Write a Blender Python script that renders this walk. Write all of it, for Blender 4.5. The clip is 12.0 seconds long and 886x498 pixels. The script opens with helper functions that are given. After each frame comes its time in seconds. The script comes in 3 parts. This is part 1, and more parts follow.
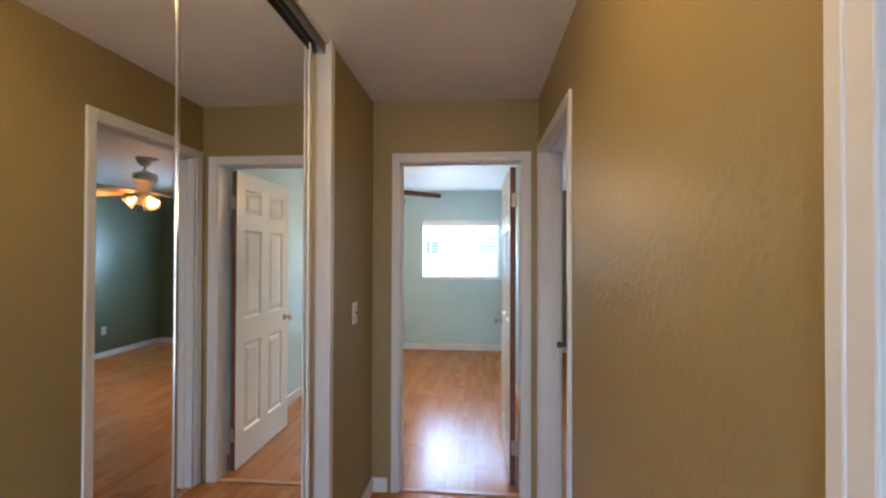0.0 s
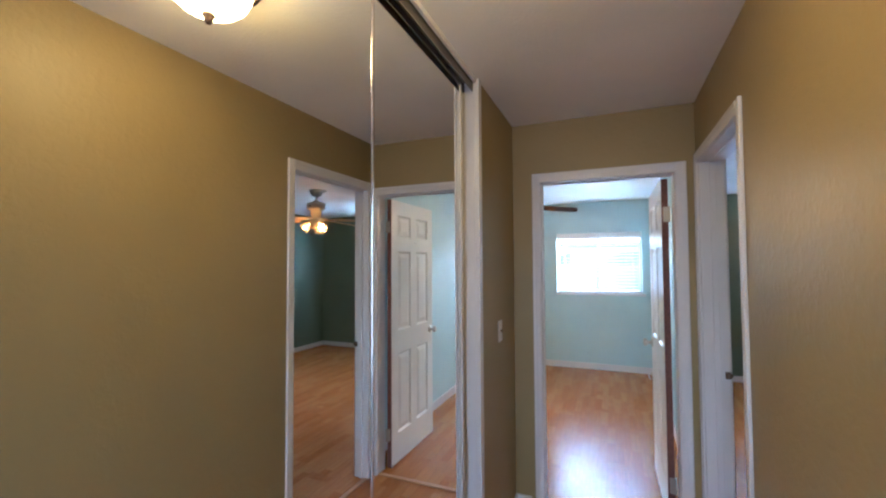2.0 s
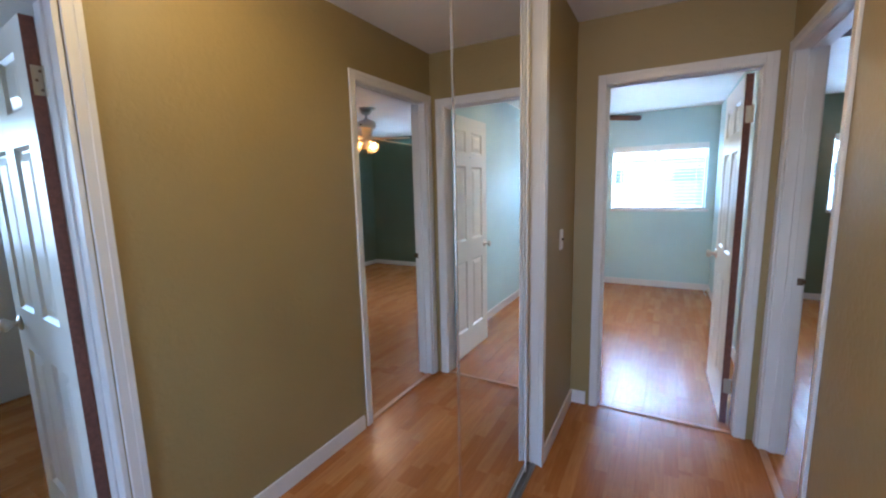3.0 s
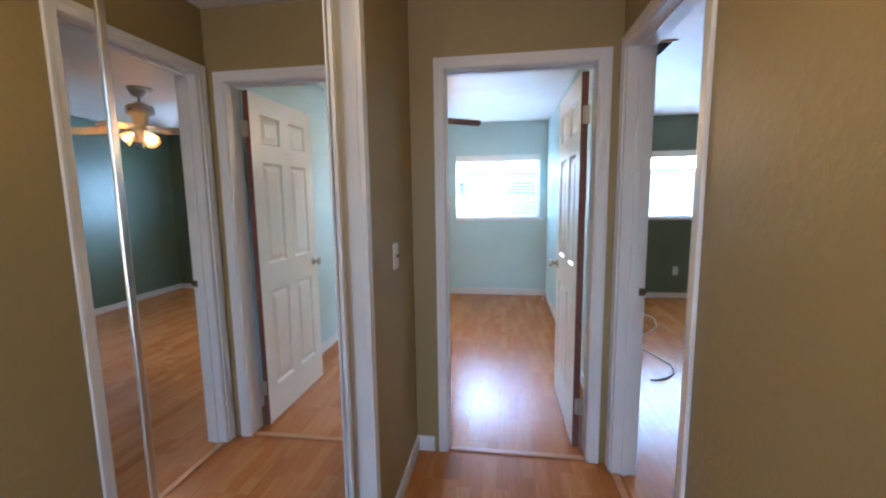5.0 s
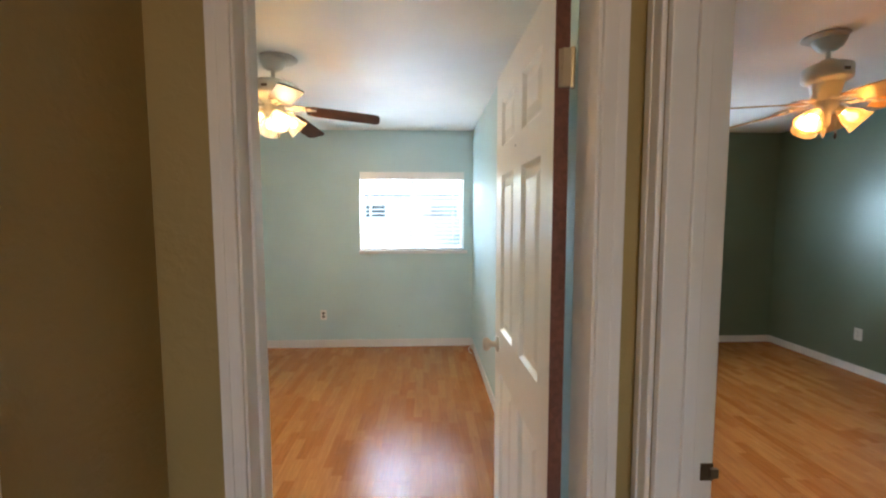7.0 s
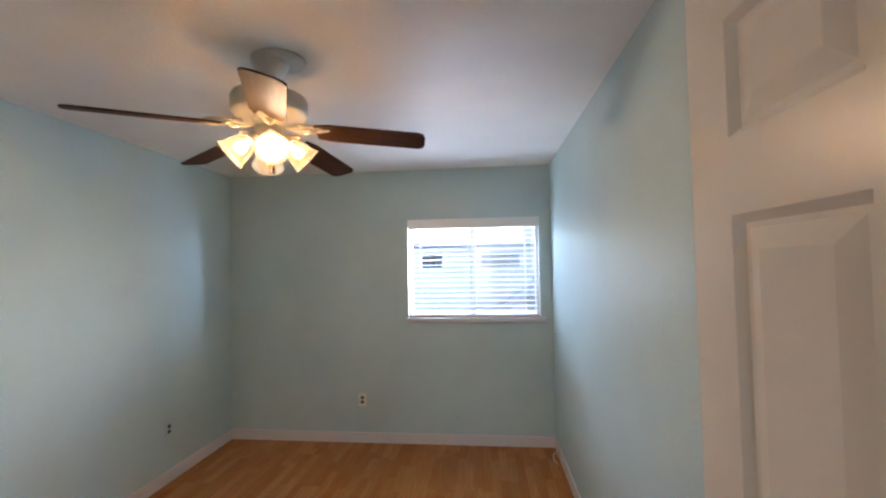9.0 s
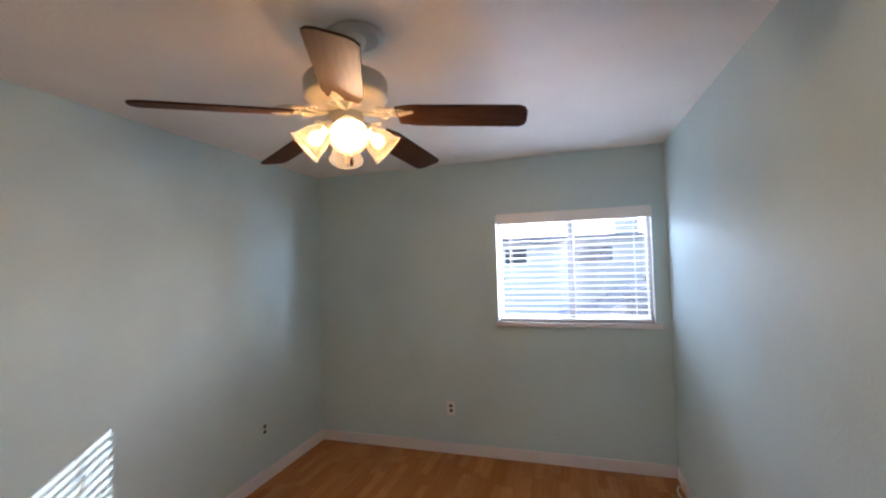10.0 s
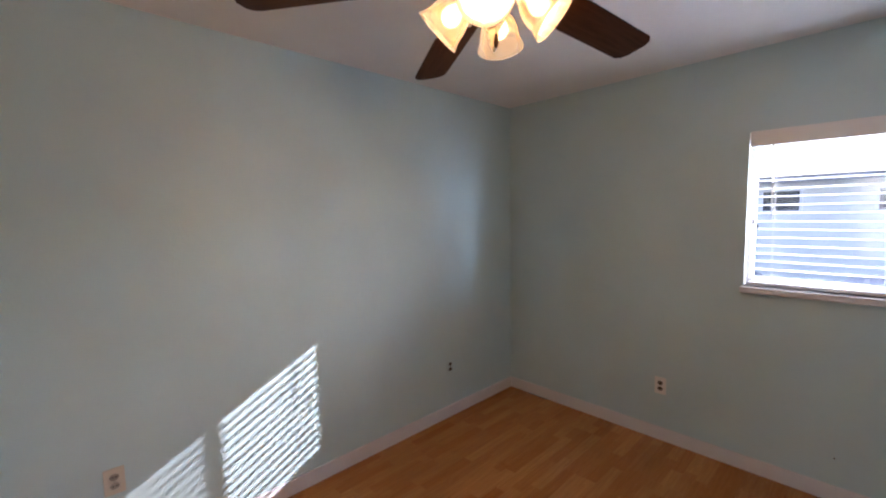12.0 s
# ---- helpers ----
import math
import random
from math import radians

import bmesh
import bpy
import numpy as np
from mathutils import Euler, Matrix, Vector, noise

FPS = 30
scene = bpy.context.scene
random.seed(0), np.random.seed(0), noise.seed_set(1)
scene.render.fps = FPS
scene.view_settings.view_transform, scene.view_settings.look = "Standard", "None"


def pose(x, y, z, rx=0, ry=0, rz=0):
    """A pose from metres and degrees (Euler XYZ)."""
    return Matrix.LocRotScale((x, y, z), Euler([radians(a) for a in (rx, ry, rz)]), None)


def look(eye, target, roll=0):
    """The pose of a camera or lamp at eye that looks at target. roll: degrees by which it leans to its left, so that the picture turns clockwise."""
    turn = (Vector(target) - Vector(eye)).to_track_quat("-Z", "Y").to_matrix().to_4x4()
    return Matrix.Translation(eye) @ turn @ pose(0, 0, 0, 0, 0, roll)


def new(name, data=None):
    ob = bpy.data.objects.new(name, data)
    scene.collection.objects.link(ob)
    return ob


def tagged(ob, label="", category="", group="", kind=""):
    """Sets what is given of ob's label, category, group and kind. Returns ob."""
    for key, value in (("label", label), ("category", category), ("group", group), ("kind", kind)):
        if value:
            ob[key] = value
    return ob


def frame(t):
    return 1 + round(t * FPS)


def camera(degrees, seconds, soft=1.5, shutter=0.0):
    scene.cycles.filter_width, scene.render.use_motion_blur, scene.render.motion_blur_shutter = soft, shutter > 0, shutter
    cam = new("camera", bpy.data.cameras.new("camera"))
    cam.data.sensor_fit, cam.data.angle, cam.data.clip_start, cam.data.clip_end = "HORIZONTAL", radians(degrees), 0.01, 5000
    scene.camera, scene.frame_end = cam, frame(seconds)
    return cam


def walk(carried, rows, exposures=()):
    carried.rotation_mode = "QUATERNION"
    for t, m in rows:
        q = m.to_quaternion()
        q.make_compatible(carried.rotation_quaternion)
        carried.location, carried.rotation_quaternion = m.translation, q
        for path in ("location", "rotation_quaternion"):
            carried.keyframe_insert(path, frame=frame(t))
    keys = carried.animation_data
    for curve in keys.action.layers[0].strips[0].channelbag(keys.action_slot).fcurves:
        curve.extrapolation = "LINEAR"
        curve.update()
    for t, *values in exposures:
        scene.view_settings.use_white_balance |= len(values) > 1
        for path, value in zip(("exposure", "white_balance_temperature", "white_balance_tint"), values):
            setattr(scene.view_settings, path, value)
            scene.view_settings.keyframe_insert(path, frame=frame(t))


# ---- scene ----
cam = camera(94.6, 12.0, soft=2.2)
PATH = [
    (0, (0.085, 0.01, 1.48), (-0.087, 2.003, 1.498), 0.2),
    (0.5, (0.088, -0.011, 1.565), (-0.094, 1.952, 1.9), 0.3),
    (1, (0.088, -0.031, 1.614), (-0.124, 1.896, 2.106), 0.2),
    (1.5, (0.043, -0.045, 1.567), (-0.447, 1.867, 1.89), 0.1),
    (2, (0.014, -0.087, 1.532), (-0.751, 1.76, 1.604), -0.3),
    (2.5, (-0.026, -0.163, 1.467), (-0.942, 1.605, 1.281), -1.0),
    (2.7, (-0.05, -0.189, 1.462), (-1.008, 1.547, 1.199), -1.2),
    (4.3, (-0.072, 0.012, 1.433), (-0.767, 1.856, 1.091), -0.7),
    (4.5, (-0.068, 0.078, 1.426), (-0.656, 1.964, 1.118), -0.5),
    (5, (-0.103, 0.41, 1.415), (-0.392, 2.372, 1.16), -0.8),
    (5.5, (-0.06, 0.725, 1.393), (-0.15, 2.707, 1.135), -1.1),
    (6, (-0.019, 1.049, 1.407), (-0.009, 3.032, 1.146), -1.1),
    (6.5, (-0.037, 1.372, 1.434), (0.037, 3.359, 1.218), -0.8),
    (7, (-0.014, 1.656, 1.469), (0.063, 3.648, 1.314), -0.1),
    (7.2, (-0.014, 1.787, 1.495), (0.064, 3.781, 1.368), 0.0),
    (8.8, (-0.053, 2.571, 1.574), (-0.198, 4.565, 1.643), -0.6),
    (9, (-0.072, 2.645, 1.569), (-0.275, 4.633, 1.643), -1.0),
    (9.5, (-0.145, 2.802, 1.584), (-0.525, 4.764, 1.659), -1.5),
    (10, (-0.195, 2.928, 1.602), (-0.781, 4.839, 1.662), -1.8),
    (10.5, (-0.183, 3.025, 1.606), (-0.991, 4.855, 1.643), -1.9),
    (11, (-0.174, 3.111, 1.589), (-1.199, 4.829, 1.578), -1.8),
    (11.5, (-0.224, 3.249, 1.573), (-1.454, 4.824, 1.488), -1.5),
    (12, (-0.26, 3.383, 1.55), (-1.704, 4.756, 1.375), -1.1),
]
EXPOSURES = [(0.0, 4.65, 5050, 8), (1.0, 4.4, 4750, 9), (2.0, 4.6, 4550, 8), (5.5, 4.67, 4650, 8), (7.0, 4.5, 5650, 6), (9.0, 3.75, 5600, 18), (10.0, 3.55, 5750, 23), (12.0, 3.42, 5800, 27)]


# ---- camera ----
walk(cam, [(t, look(eye, target, roll)) for t, eye, target, roll in PATH], EXPOSURES)

# ---- world and sun ----
SUN_WAY = Vector((-1.0, -1.1, -0.568)).normalized()
SUN_ELEVATION = math.asin(-SUN_WAY.z)
world = bpy.data.worlds.new("world")
scene.world = world
world.use_nodes = True
sky = world.node_tree.nodes.new("ShaderNodeTexSky")
sky.sky_type = "NISHITA"
sky.sun_disc = False
sky.sun_elevation = SUN_ELEVATION
sky.sun_rotation = math.atan2(-SUN_WAY.x, -SUN_WAY.y)
sky.air_density, sky.dust_density = 1.0, 1.5
world.node_tree.links.new(sky.outputs[0], world.node_tree.nodes["Background"].inputs[0])
world.node_tree.nodes["Background"].inputs[1].default_value = 0.08
sun = bpy.data.lights.new("sun", "SUN")
sun.energy, sun.angle, sun.color = 1.1, radians(0.5), (1.0, 0.95, 0.88)
new("sun", sun).matrix_world = look(-20 * SUN_WAY, (0, 0, 0))
HALL_GLOW, SHADE_GLOW, BULB_GLOW = 2.85, 0.07, 6.0
FAN_WATTS = 2.0


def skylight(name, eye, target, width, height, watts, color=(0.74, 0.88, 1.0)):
    """Stands in for the sky's light beside or above a window, outside; also makes the hall fill."""
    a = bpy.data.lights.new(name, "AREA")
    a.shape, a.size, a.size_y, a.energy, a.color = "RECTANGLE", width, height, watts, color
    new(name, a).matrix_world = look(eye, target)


skylight("skylight_blue_right", (2.05, 8.3, 1.2), (-0.4, 6.0, 1.35), 2.4, 2.3, 8)
skylight("skylight_blue_left", (-2.60, 7.80, 1.2), (0.0, 5.8, 1.3), 2.4, 2.2, 8)
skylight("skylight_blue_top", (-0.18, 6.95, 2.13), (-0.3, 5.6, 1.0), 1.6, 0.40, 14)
skylight("skylight_green_right", (4.75, 7.3, 1.2), (3.55, 5.7, 1.28), 1.8, 2.2, 115)
skylight("skylight_green_left", (1.12, 7.75, 1.3), (2.8, 5.6, 1.3), 0.8, 2.0, 11)
skylight("skylight_green_top", (2.26, 6.95, 2.13), (2.2, 5.6, 1.0), 1.6, 0.40, 9)
# Added warm fill behind the unseen south opening, to brighten the hall.
skylight("hall_south_fill", (-0.17, -2.1, 1.3), (-0.1, 2.5, 1.5), 0.9, 1.6, 1.0, (1.0, 0.87, 0.84))
skylight("skylight_side", (4.7, -1.5, 1.25), (1.0, 0.0, 1.3), 2.4, 2.2, 4)


# ---- materials ----
def shader(name, color, rough=0.5, metal=0.0, spec=0.5):
    m = bpy.data.materials.new(name)
    m.use_nodes = True
    b = m.node_tree.nodes["Principled BSDF"]
    b.inputs["Base Color"].default_value = (*color, 1)
    b.inputs["Roughness"].default_value = rough
    b.inputs["Metallic"].default_value = metal
    b.inputs["Specular IOR Level"].default_value = spec
    return m


def node(m, kind, **values):
    n = m.node_tree.nodes.new(kind)
    for key, value in values.items():
        n.inputs[key.replace("_", " ")].default_value = value
    return n


def link(m, a, b):
    m.node_tree.links.new(a, b)


def bump(m, height, strength, distance):
    n = node(m, "ShaderNodeBump", Strength=strength, Distance=distance)
    link(m, height, n.inputs["Height"])
    link(m, n.outputs[0], m.node_tree.nodes["Principled BSDF"].inputs["Normal"])


def mixed(m, factor, a, b):
    n = m.node_tree.nodes.new("ShaderNodeMix")
    n.data_type = "RGBA"
    link(m, factor, n.inputs[0])
    n.inputs[6].default_value, n.inputs[7].default_value = (*a, 1), (*b, 1)
    return n.outputs[2]


def mapped(m, source, low, high, to_low=0.0, to_high=1.0):
    n = m.node_tree.nodes.new("ShaderNodeMapRange")
    link(m, source, n.inputs[0])
    for i, v in enumerate((low, high, to_low, to_high)):
        n.inputs[i + 1].default_value = v
    return n.outputs[0]


def painted(name, color, rough=0.45, peel=0.5, spread=0.06, spec=0.5, grain=75.0):
    """Rolled wall paint over a sprayed texture, with faint large unevenness."""
    m = shader(name, color, rough, spec=spec)
    b = m.node_tree.nodes["Principled BSDF"]
    where = m.node_tree.nodes.new("ShaderNodeNewGeometry").outputs["Position"]
    big = node(m, "ShaderNodeTexNoise", Scale=1.7, Detail=4.0)
    fine = node(m, "ShaderNodeTexNoise", Scale=grain, Detail=3.0, Roughness=0.55)
    wide = node(m, "ShaderNodeTexNoise", Scale=16.0, Detail=2.0)
    for n in (big, fine, wide):
        link(m, where, n.inputs["Vector"])
    dark, light = [c * (1 - spread) for c in color], [min(1, c * (1 + spread)) for c in color]
    link(m, mixed(m, mapped(m, big.outputs[0], 0.3, 0.7), dark, light), b.inputs["Base Color"])
    link(m, mapped(m, big.outputs[0], 0.3, 0.7, rough - 0.06, rough + 0.06), b.inputs["Roughness"])
    flat = mapped(m, fine.outputs[0], 0.42, 0.68)
    total = m.node_tree.nodes.new("ShaderNodeMath")
    total.operation = "MULTIPLY"
    link(m, flat, total.inputs[0])
    link(m, mapped(m, wide.outputs[0], 0.35, 0.6, 0.25, 1.0), total.inputs[1])
    bump(m, total.outputs[0], peel, 0.004)
    return m


def trim_paint(name, color, rough=0.32):
    m = shader(name, color, rough)
    where = m.node_tree.nodes.new("ShaderNodeNewGeometry").outputs["Position"]
    brushed = node(m, "ShaderNodeTexNoise", Scale=38.0, Detail=3.0)
    dirt = node(m, "ShaderNodeTexNoise", Scale=5.0, Detail=5.0)
    link(m, where, brushed.inputs["Vector"])
    link(m, where, dirt.inputs["Vector"])
    link(m, mixed(m, mapped(m, dirt.outputs[0], 0.45, 0.8), color, [c * 0.94 for c in color]), m.node_tree.nodes["Principled BSDF"].inputs["Base Color"])
    bump(m, brushed.outputs[0], 0.10, 0.002)
    return m


def laminate():
    """Three-strip laminate: each plank shows three rows of short strips, each strip with a tone of its own."""
    m = shader("laminate", (0.5, 0.27, 0.11), 0.24, spec=0.20)
    b = m.node_tree.nodes["Principled BSDF"]
    tree = m.node_tree
    at = tree.nodes.new("ShaderNodeTexCoord").outputs["Object"]
    chance = tree.nodes.new("ShaderNodeObjectInfo").outputs["Random"]
    split = tree.nodes.new("ShaderNodeSeparateXYZ")
    link(m, at, split.inputs[0])

    def calc(op, a, c):
        n = tree.nodes.new("ShaderNodeMath")
        n.operation = op
        for i, v in enumerate((a, c)):
            if isinstance(v, (int, float)):
                n.inputs[i].default_value = v
            else:
                link(m, v, n.inputs[i])
        return n.outputs[0]
    row = calc("FLOOR", calc("DIVIDE", calc("ADD", split.outputs[1], 0.096), 0.064), 0)
    seed = calc("ADD", calc("MULTIPLY", chance, 37.0), calc("MULTIPLY", row, 5.3))
    slide = tree.nodes.new("ShaderNodeTexWhiteNoise")
    slide.noise_dimensions = "1D"
    link(m, seed, slide.inputs["W"])
    piece = calc("FLOOR", calc("DIVIDE", calc("ADD", split.outputs[0], slide.outputs["Value"]), 0.37), 0)
    tone = tree.nodes.new("ShaderNodeTexWhiteNoise")
    tone.noise_dimensions = "2D"
    both = tree.nodes.new("ShaderNodeCombineXYZ")
    link(m, piece, both.inputs[0])
    link(m, seed, both.inputs[1])
    link(m, both.outputs[0], tone.inputs["Vector"])
    moved = tree.nodes.new("ShaderNodeVectorMath")
    moved.operation = "MULTIPLY_ADD"
    link(m, at, moved.inputs[0])
    moved.inputs[1].default_value = (3.0, 42.0, 1.0)
    link(m, both.outputs[0], moved.inputs[2])
    grain = node(m, "ShaderNodeTexNoise", Scale=1.6, Detail=6.0, Roughness=0.6, Distortion=0.6)
    link(m, moved.outputs[0], grain.inputs["Vector"])
    fine = node(m, "ShaderNodeTexNoise", Scale=8.0, Detail=3.0)
    link(m, moved.outputs[0], fine.inputs["Vector"])
    color = mixed(m, tone.outputs["Value"], (0.345, 0.132, 0.030), (0.465, 0.212, 0.062))
    veins = tree.nodes.new("ShaderNodeMix")
    veins.data_type, veins.blend_type = "RGBA", "MULTIPLY"
    veins.inputs[0].default_value = 0.75
    link(m, color, veins.inputs[6])
    link(m, mixed(m, mapped(m, grain.outputs[0], 0.3, 0.7), (0.74, 0.66, 0.58), (1.12, 1.12, 1.1)), veins.inputs[7])
    link(m, veins.outputs[2], b.inputs["Base Color"])
    link(m, mapped(m, fine.outputs[0], 0.3, 0.7, 0.20, 0.28), b.inputs["Roughness"])
    bump(m, grain.outputs[0], 0.06, 0.001)
    return m


def wooden(name, dark, light, rough=0.4, spec=0.5):
    m = shader(name, dark, rough, spec=spec)
    at = m.node_tree.nodes.new("ShaderNodeTexCoord").outputs["Object"]
    n = m.node_tree.nodes.new("ShaderNodeMapping")
    n.inputs["Scale"].default_value = (4, 40, 40)
    link(m, at, n.inputs[0])
    grain = node(m, "ShaderNodeTexNoise", Scale=1.5, Detail=5.0, Distortion=0.5)
    link(m, n.outputs[0], grain.inputs["Vector"])
    link(m, mixed(m, mapped(m, grain.outputs[0], 0.3, 0.7), dark, light), m.node_tree.nodes["Principled BSDF"].inputs["Base Color"])
    bump(m, grain.outputs[0], 0.1, 0.001)
    return m


def glowing(name, color, strength, low=0.6):
    """Alabaster-like glass lit from inside, with cloudy veins."""
    m = shader(name, (0.85, 0.78, 0.62), 0.3)
    b = m.node_tree.nodes["Principled BSDF"]
    where = m.node_tree.nodes.new("ShaderNodeTexCoord").outputs["Object"]
    cloud = node(m, "ShaderNodeTexNoise", Scale=9.0, Detail=4.0, Distortion=1.5)
    link(m, where, cloud.inputs["Vector"])
    deep = (color[0] * low, color[1] * low * 0.82, color[2] * low * 0.5)
    link(m, mixed(m, mapped(m, cloud.outputs[0], 0.35, 0.65), deep, color), b.inputs["Emission Color"])
    b.inputs["Emission Strength"].default_value = strength
    return m


def thin_shade(name, color, strength, low, clear):
    """Shade glass thin enough to let a part of the bulb's light straight through."""
    m = glowing(name, color, strength, low)
    tree = m.node_tree
    body = tree.nodes["Principled BSDF"]
    body.inputs["Base Color"].default_value = (0.12 * color[0], 0.12 * color[1], 0.12 * color[2], 1)
    out = tree.nodes["Material Output"]
    veil = tree.nodes.new("ShaderNodeBsdfTransparent")
    veil.inputs[0].default_value = (1.0, 0.5 + 0.5 * color[1], 0.3 + 0.7 * color[2], 1)
    mix = tree.nodes.new("ShaderNodeMixShader")
    mix.inputs[0].default_value = clear
    link(m, body.outputs[0], mix.inputs[1])
    link(m, veil.outputs[0], mix.inputs[2])
    link(m, mix.outputs[0], out.inputs[0])
    return m


def clear_glass(name, tint, coat=0.08):
    m = bpy.data.materials.new(name)
    m.use_nodes = True
    tree = m.node_tree
    tree.nodes.clear()
    out = tree.nodes.new("ShaderNodeOutputMaterial")
    clear = tree.nodes.new("ShaderNodeBsdfTransparent")
    clear.inputs[0].default_value = (*tint, 1)
    gloss = tree.nodes.new("ShaderNodeBsdfGlossy")
    gloss.inputs["Roughness"].default_value = 0.02
    mix = tree.nodes.new("ShaderNodeMixShader")
    mix.inputs[0].default_value = coat
    link(m, clear.outputs[0], mix.inputs[1])
    link(m, gloss.outputs[0], mix.inputs[2])
    link(m, mix.outputs[0], out.inputs[0])
    return m


def mesh_screen(name, color, cover):
    """Fine wire mesh: the threads cover a part, the rest is open."""
    m = shader(name, color, 0.7)
    tree = m.node_tree
    clear = tree.nodes.new("ShaderNodeBsdfTransparent")
    mix = tree.nodes.new("ShaderNodeMixShader")
    mix.inputs[0].default_value = cover
    link(m, clear.outputs[0], mix.inputs[1])
    link(m, tree.nodes["Principled BSDF"].outputs[0], mix.inputs[2])
    link(m, mix.outputs[0], tree.nodes["Material Output"].inputs[0])
    return m


TAN = painted("tan_paint", (0.305, 0.230, 0.094), 0.45, 0.22, grain=40.0)
BLUE = painted("pale_blue_paint", (0.50, 0.645, 0.655), 0.50, 0.14)
GREEN = painted("dark_green_paint", (0.128, 0.165, 0.117), 0.38, 0.08)
PLAIN = painted("off_white_wall_paint", (0.7, 0.69, 0.66), 0.5, 0.35)
CEILING = painted("ceiling_paint", (0.82, 0.80, 0.765), 0.42, 0.22)
TRIM = trim_paint("white_trim_paint", (0.71, 0.69, 0.69))
DOOR = trim_paint("white_door_paint", (0.78, 0.77, 0.73), 0.3)
PLATE = shader("white_plastic", (0.78, 0.77, 0.74), 0.35)
BEIGE = shader("beige_plastic", (0.62, 0.55, 0.44), 0.4)
CREAM = shader("cream_cable_sheath", (0.74, 0.66, 0.50), 0.45)
WORN = wooden("worn_beige_plastic", (0.06, 0.045, 0.035), (0.62, 0.55, 0.45), 0.45)
SOCKET = shader("dark_brown_plastic", (0.05, 0.035, 0.025), 0.4)
BLACK = shader("black_gap", (0.01, 0.01, 0.01), 0.7)
LAMINATE = laminate()
OAK = wooden("wood_strip", (0.40, 0.20, 0.08), (0.52, 0.28, 0.11), 0.35)
RAW_EDGE = wooden("bare_door_edge", (0.10, 0.035, 0.022), (0.17, 0.065, 0.04), 0.6)
NICKEL = shader("satin_nickel", (0.55, 0.50, 0.43), 0.28, 1.0)
STEEL = shader("hinge_steel", (0.42, 0.37, 0.29), 0.40, 1.0)
BRONZE = shader("brushed_bronze", (0.15, 0.10, 0.065), 0.42, 0.8)
TRACK = shader("grey_track_metal", (0.27, 0.25, 0.225), 0.4, 0.8)
ALUMINIUM = shader("bright_aluminium", (0.72, 0.70, 0.66), 0.2, 1.0)
MIRROR = shader("mirror_silver", (0.92, 0.93, 0.91), 0.006, 1.0)
VINYL = shader("white_vinyl", (0.60, 0.61, 0.63), 0.35)
SLAT = shader("white_slat", (0.80, 0.80, 0.78), 0.35)
CORD = shader("white_cord", (0.75, 0.75, 0.72), 0.7)
FAN_WHITE = shader("fan_white_enamel", (0.62, 0.60, 0.55), 0.3)
WALNUT = wooden("walnut_blade", (0.028, 0.013, 0.007), (0.058, 0.027, 0.014), 0.6, 0.08)
MAPLE = wooden("honey_blade", (0.52, 0.29, 0.08), (0.66, 0.40, 0.13), 0.4)
DOME_GLASS = glowing("dome_glass", (1.0, 0.63, 0.21), HALL_GLOW)
SHADE_GLASS = thin_shade("shade_glass", (1.0, 0.76, 0.46), SHADE_GLOW, 0.75, 0.38)
AMBER_GLASS = thin_shade("amber_shade_glass", (1.0, 0.48, 0.12), SHADE_GLOW, 0.6, 0.28)
BULB = glowing("bulb_glass", (1.0, 0.70, 0.40), BULB_GLOW, 0.9)
GLASS = clear_glass("window_glass", (0.97, 0.98, 0.98), 0.05)
SCREEN = mesh_screen("insect_screen", (0.20, 0.20, 0.21), 0.27)
# Greyer copy of the vinyl: the backlit stile's shade is in its colour.
SHADED_VINYL = shader("shaded_vinyl", (0.42, 0.42, 0.45), 0.45, 0.2)
STUCCO = painted("cream_stucco", (0.62, 0.61, 0.56), 0.9, 0.6)
ROOF = painted("grey_shingle", (0.16, 0.155, 0.16), 0.9, 0.8, 0.2)
GROUND = painted("pale_concrete", (0.25, 0.245, 0.235), 0.9, 0.8, 0.12)
CAR_PAINT = shader("dark_blue_car_paint", (0.05, 0.06, 0.09), 0.25)
GREY_PAINT = shader("grey_car_paint", (0.17, 0.165, 0.20), 0.3)
RUBBER = shader("tyre_rubber", (0.02, 0.02, 0.02), 0.8)
DARK_PANE = shader("dark_pane", (0.03, 0.035, 0.045), 0.08)


# ---- builders ----
def box(bm, x0, x1, y0, y1, z0, z1, edge=0.0):
    got = bmesh.ops.create_cube(bm, size=1, matrix=Matrix.Translation(((x0 + x1) / 2, (y0 + y1) / 2, (z0 + z1) / 2)) @ Matrix.Diagonal((x1 - x0, y1 - y0, z1 - z0, 1)))
    if edge:
        edges = list({e for v in got["verts"] for e in v.link_edges})
        bmesh.ops.bevel(bm, geom=edges, offset=edge, segments=2, profile=0.5, affect="EDGES")
    return bm


def one_box(*numbers, edge=0.0):
    return box(bmesh.new(), *numbers, edge=edge)


def mesh_of(name, bm, *materials, smooth=False):
    bmesh.ops.recalc_face_normals(bm, faces=bm.faces)
    me = bpy.data.meshes.new(name)
    bm.to_mesh(me)
    bm.free()
    for m in materials:
        me.materials.append(m)
    if smooth:
        for p in me.polygons:
            p.use_smooth = True
    return me


def part(name, bm, material, parent=None, label="", smooth=False):
    ob = new(name, mesh_of(name, bm, material, smooth=smooth))
    ob.parent = parent
    return tagged(ob, label)


def thing(name, label, category, at=(0, 0, 0), group="", kind="", turn=0.0):
    ob = new(name)
    ob.matrix_basis = pose(*at, 0, 0, turn)
    return tagged(ob, label, category, group, kind)


def setting(name, bm, *materials):
    return tagged(new(name, mesh_of(name, bm, *materials)), kind="structure")


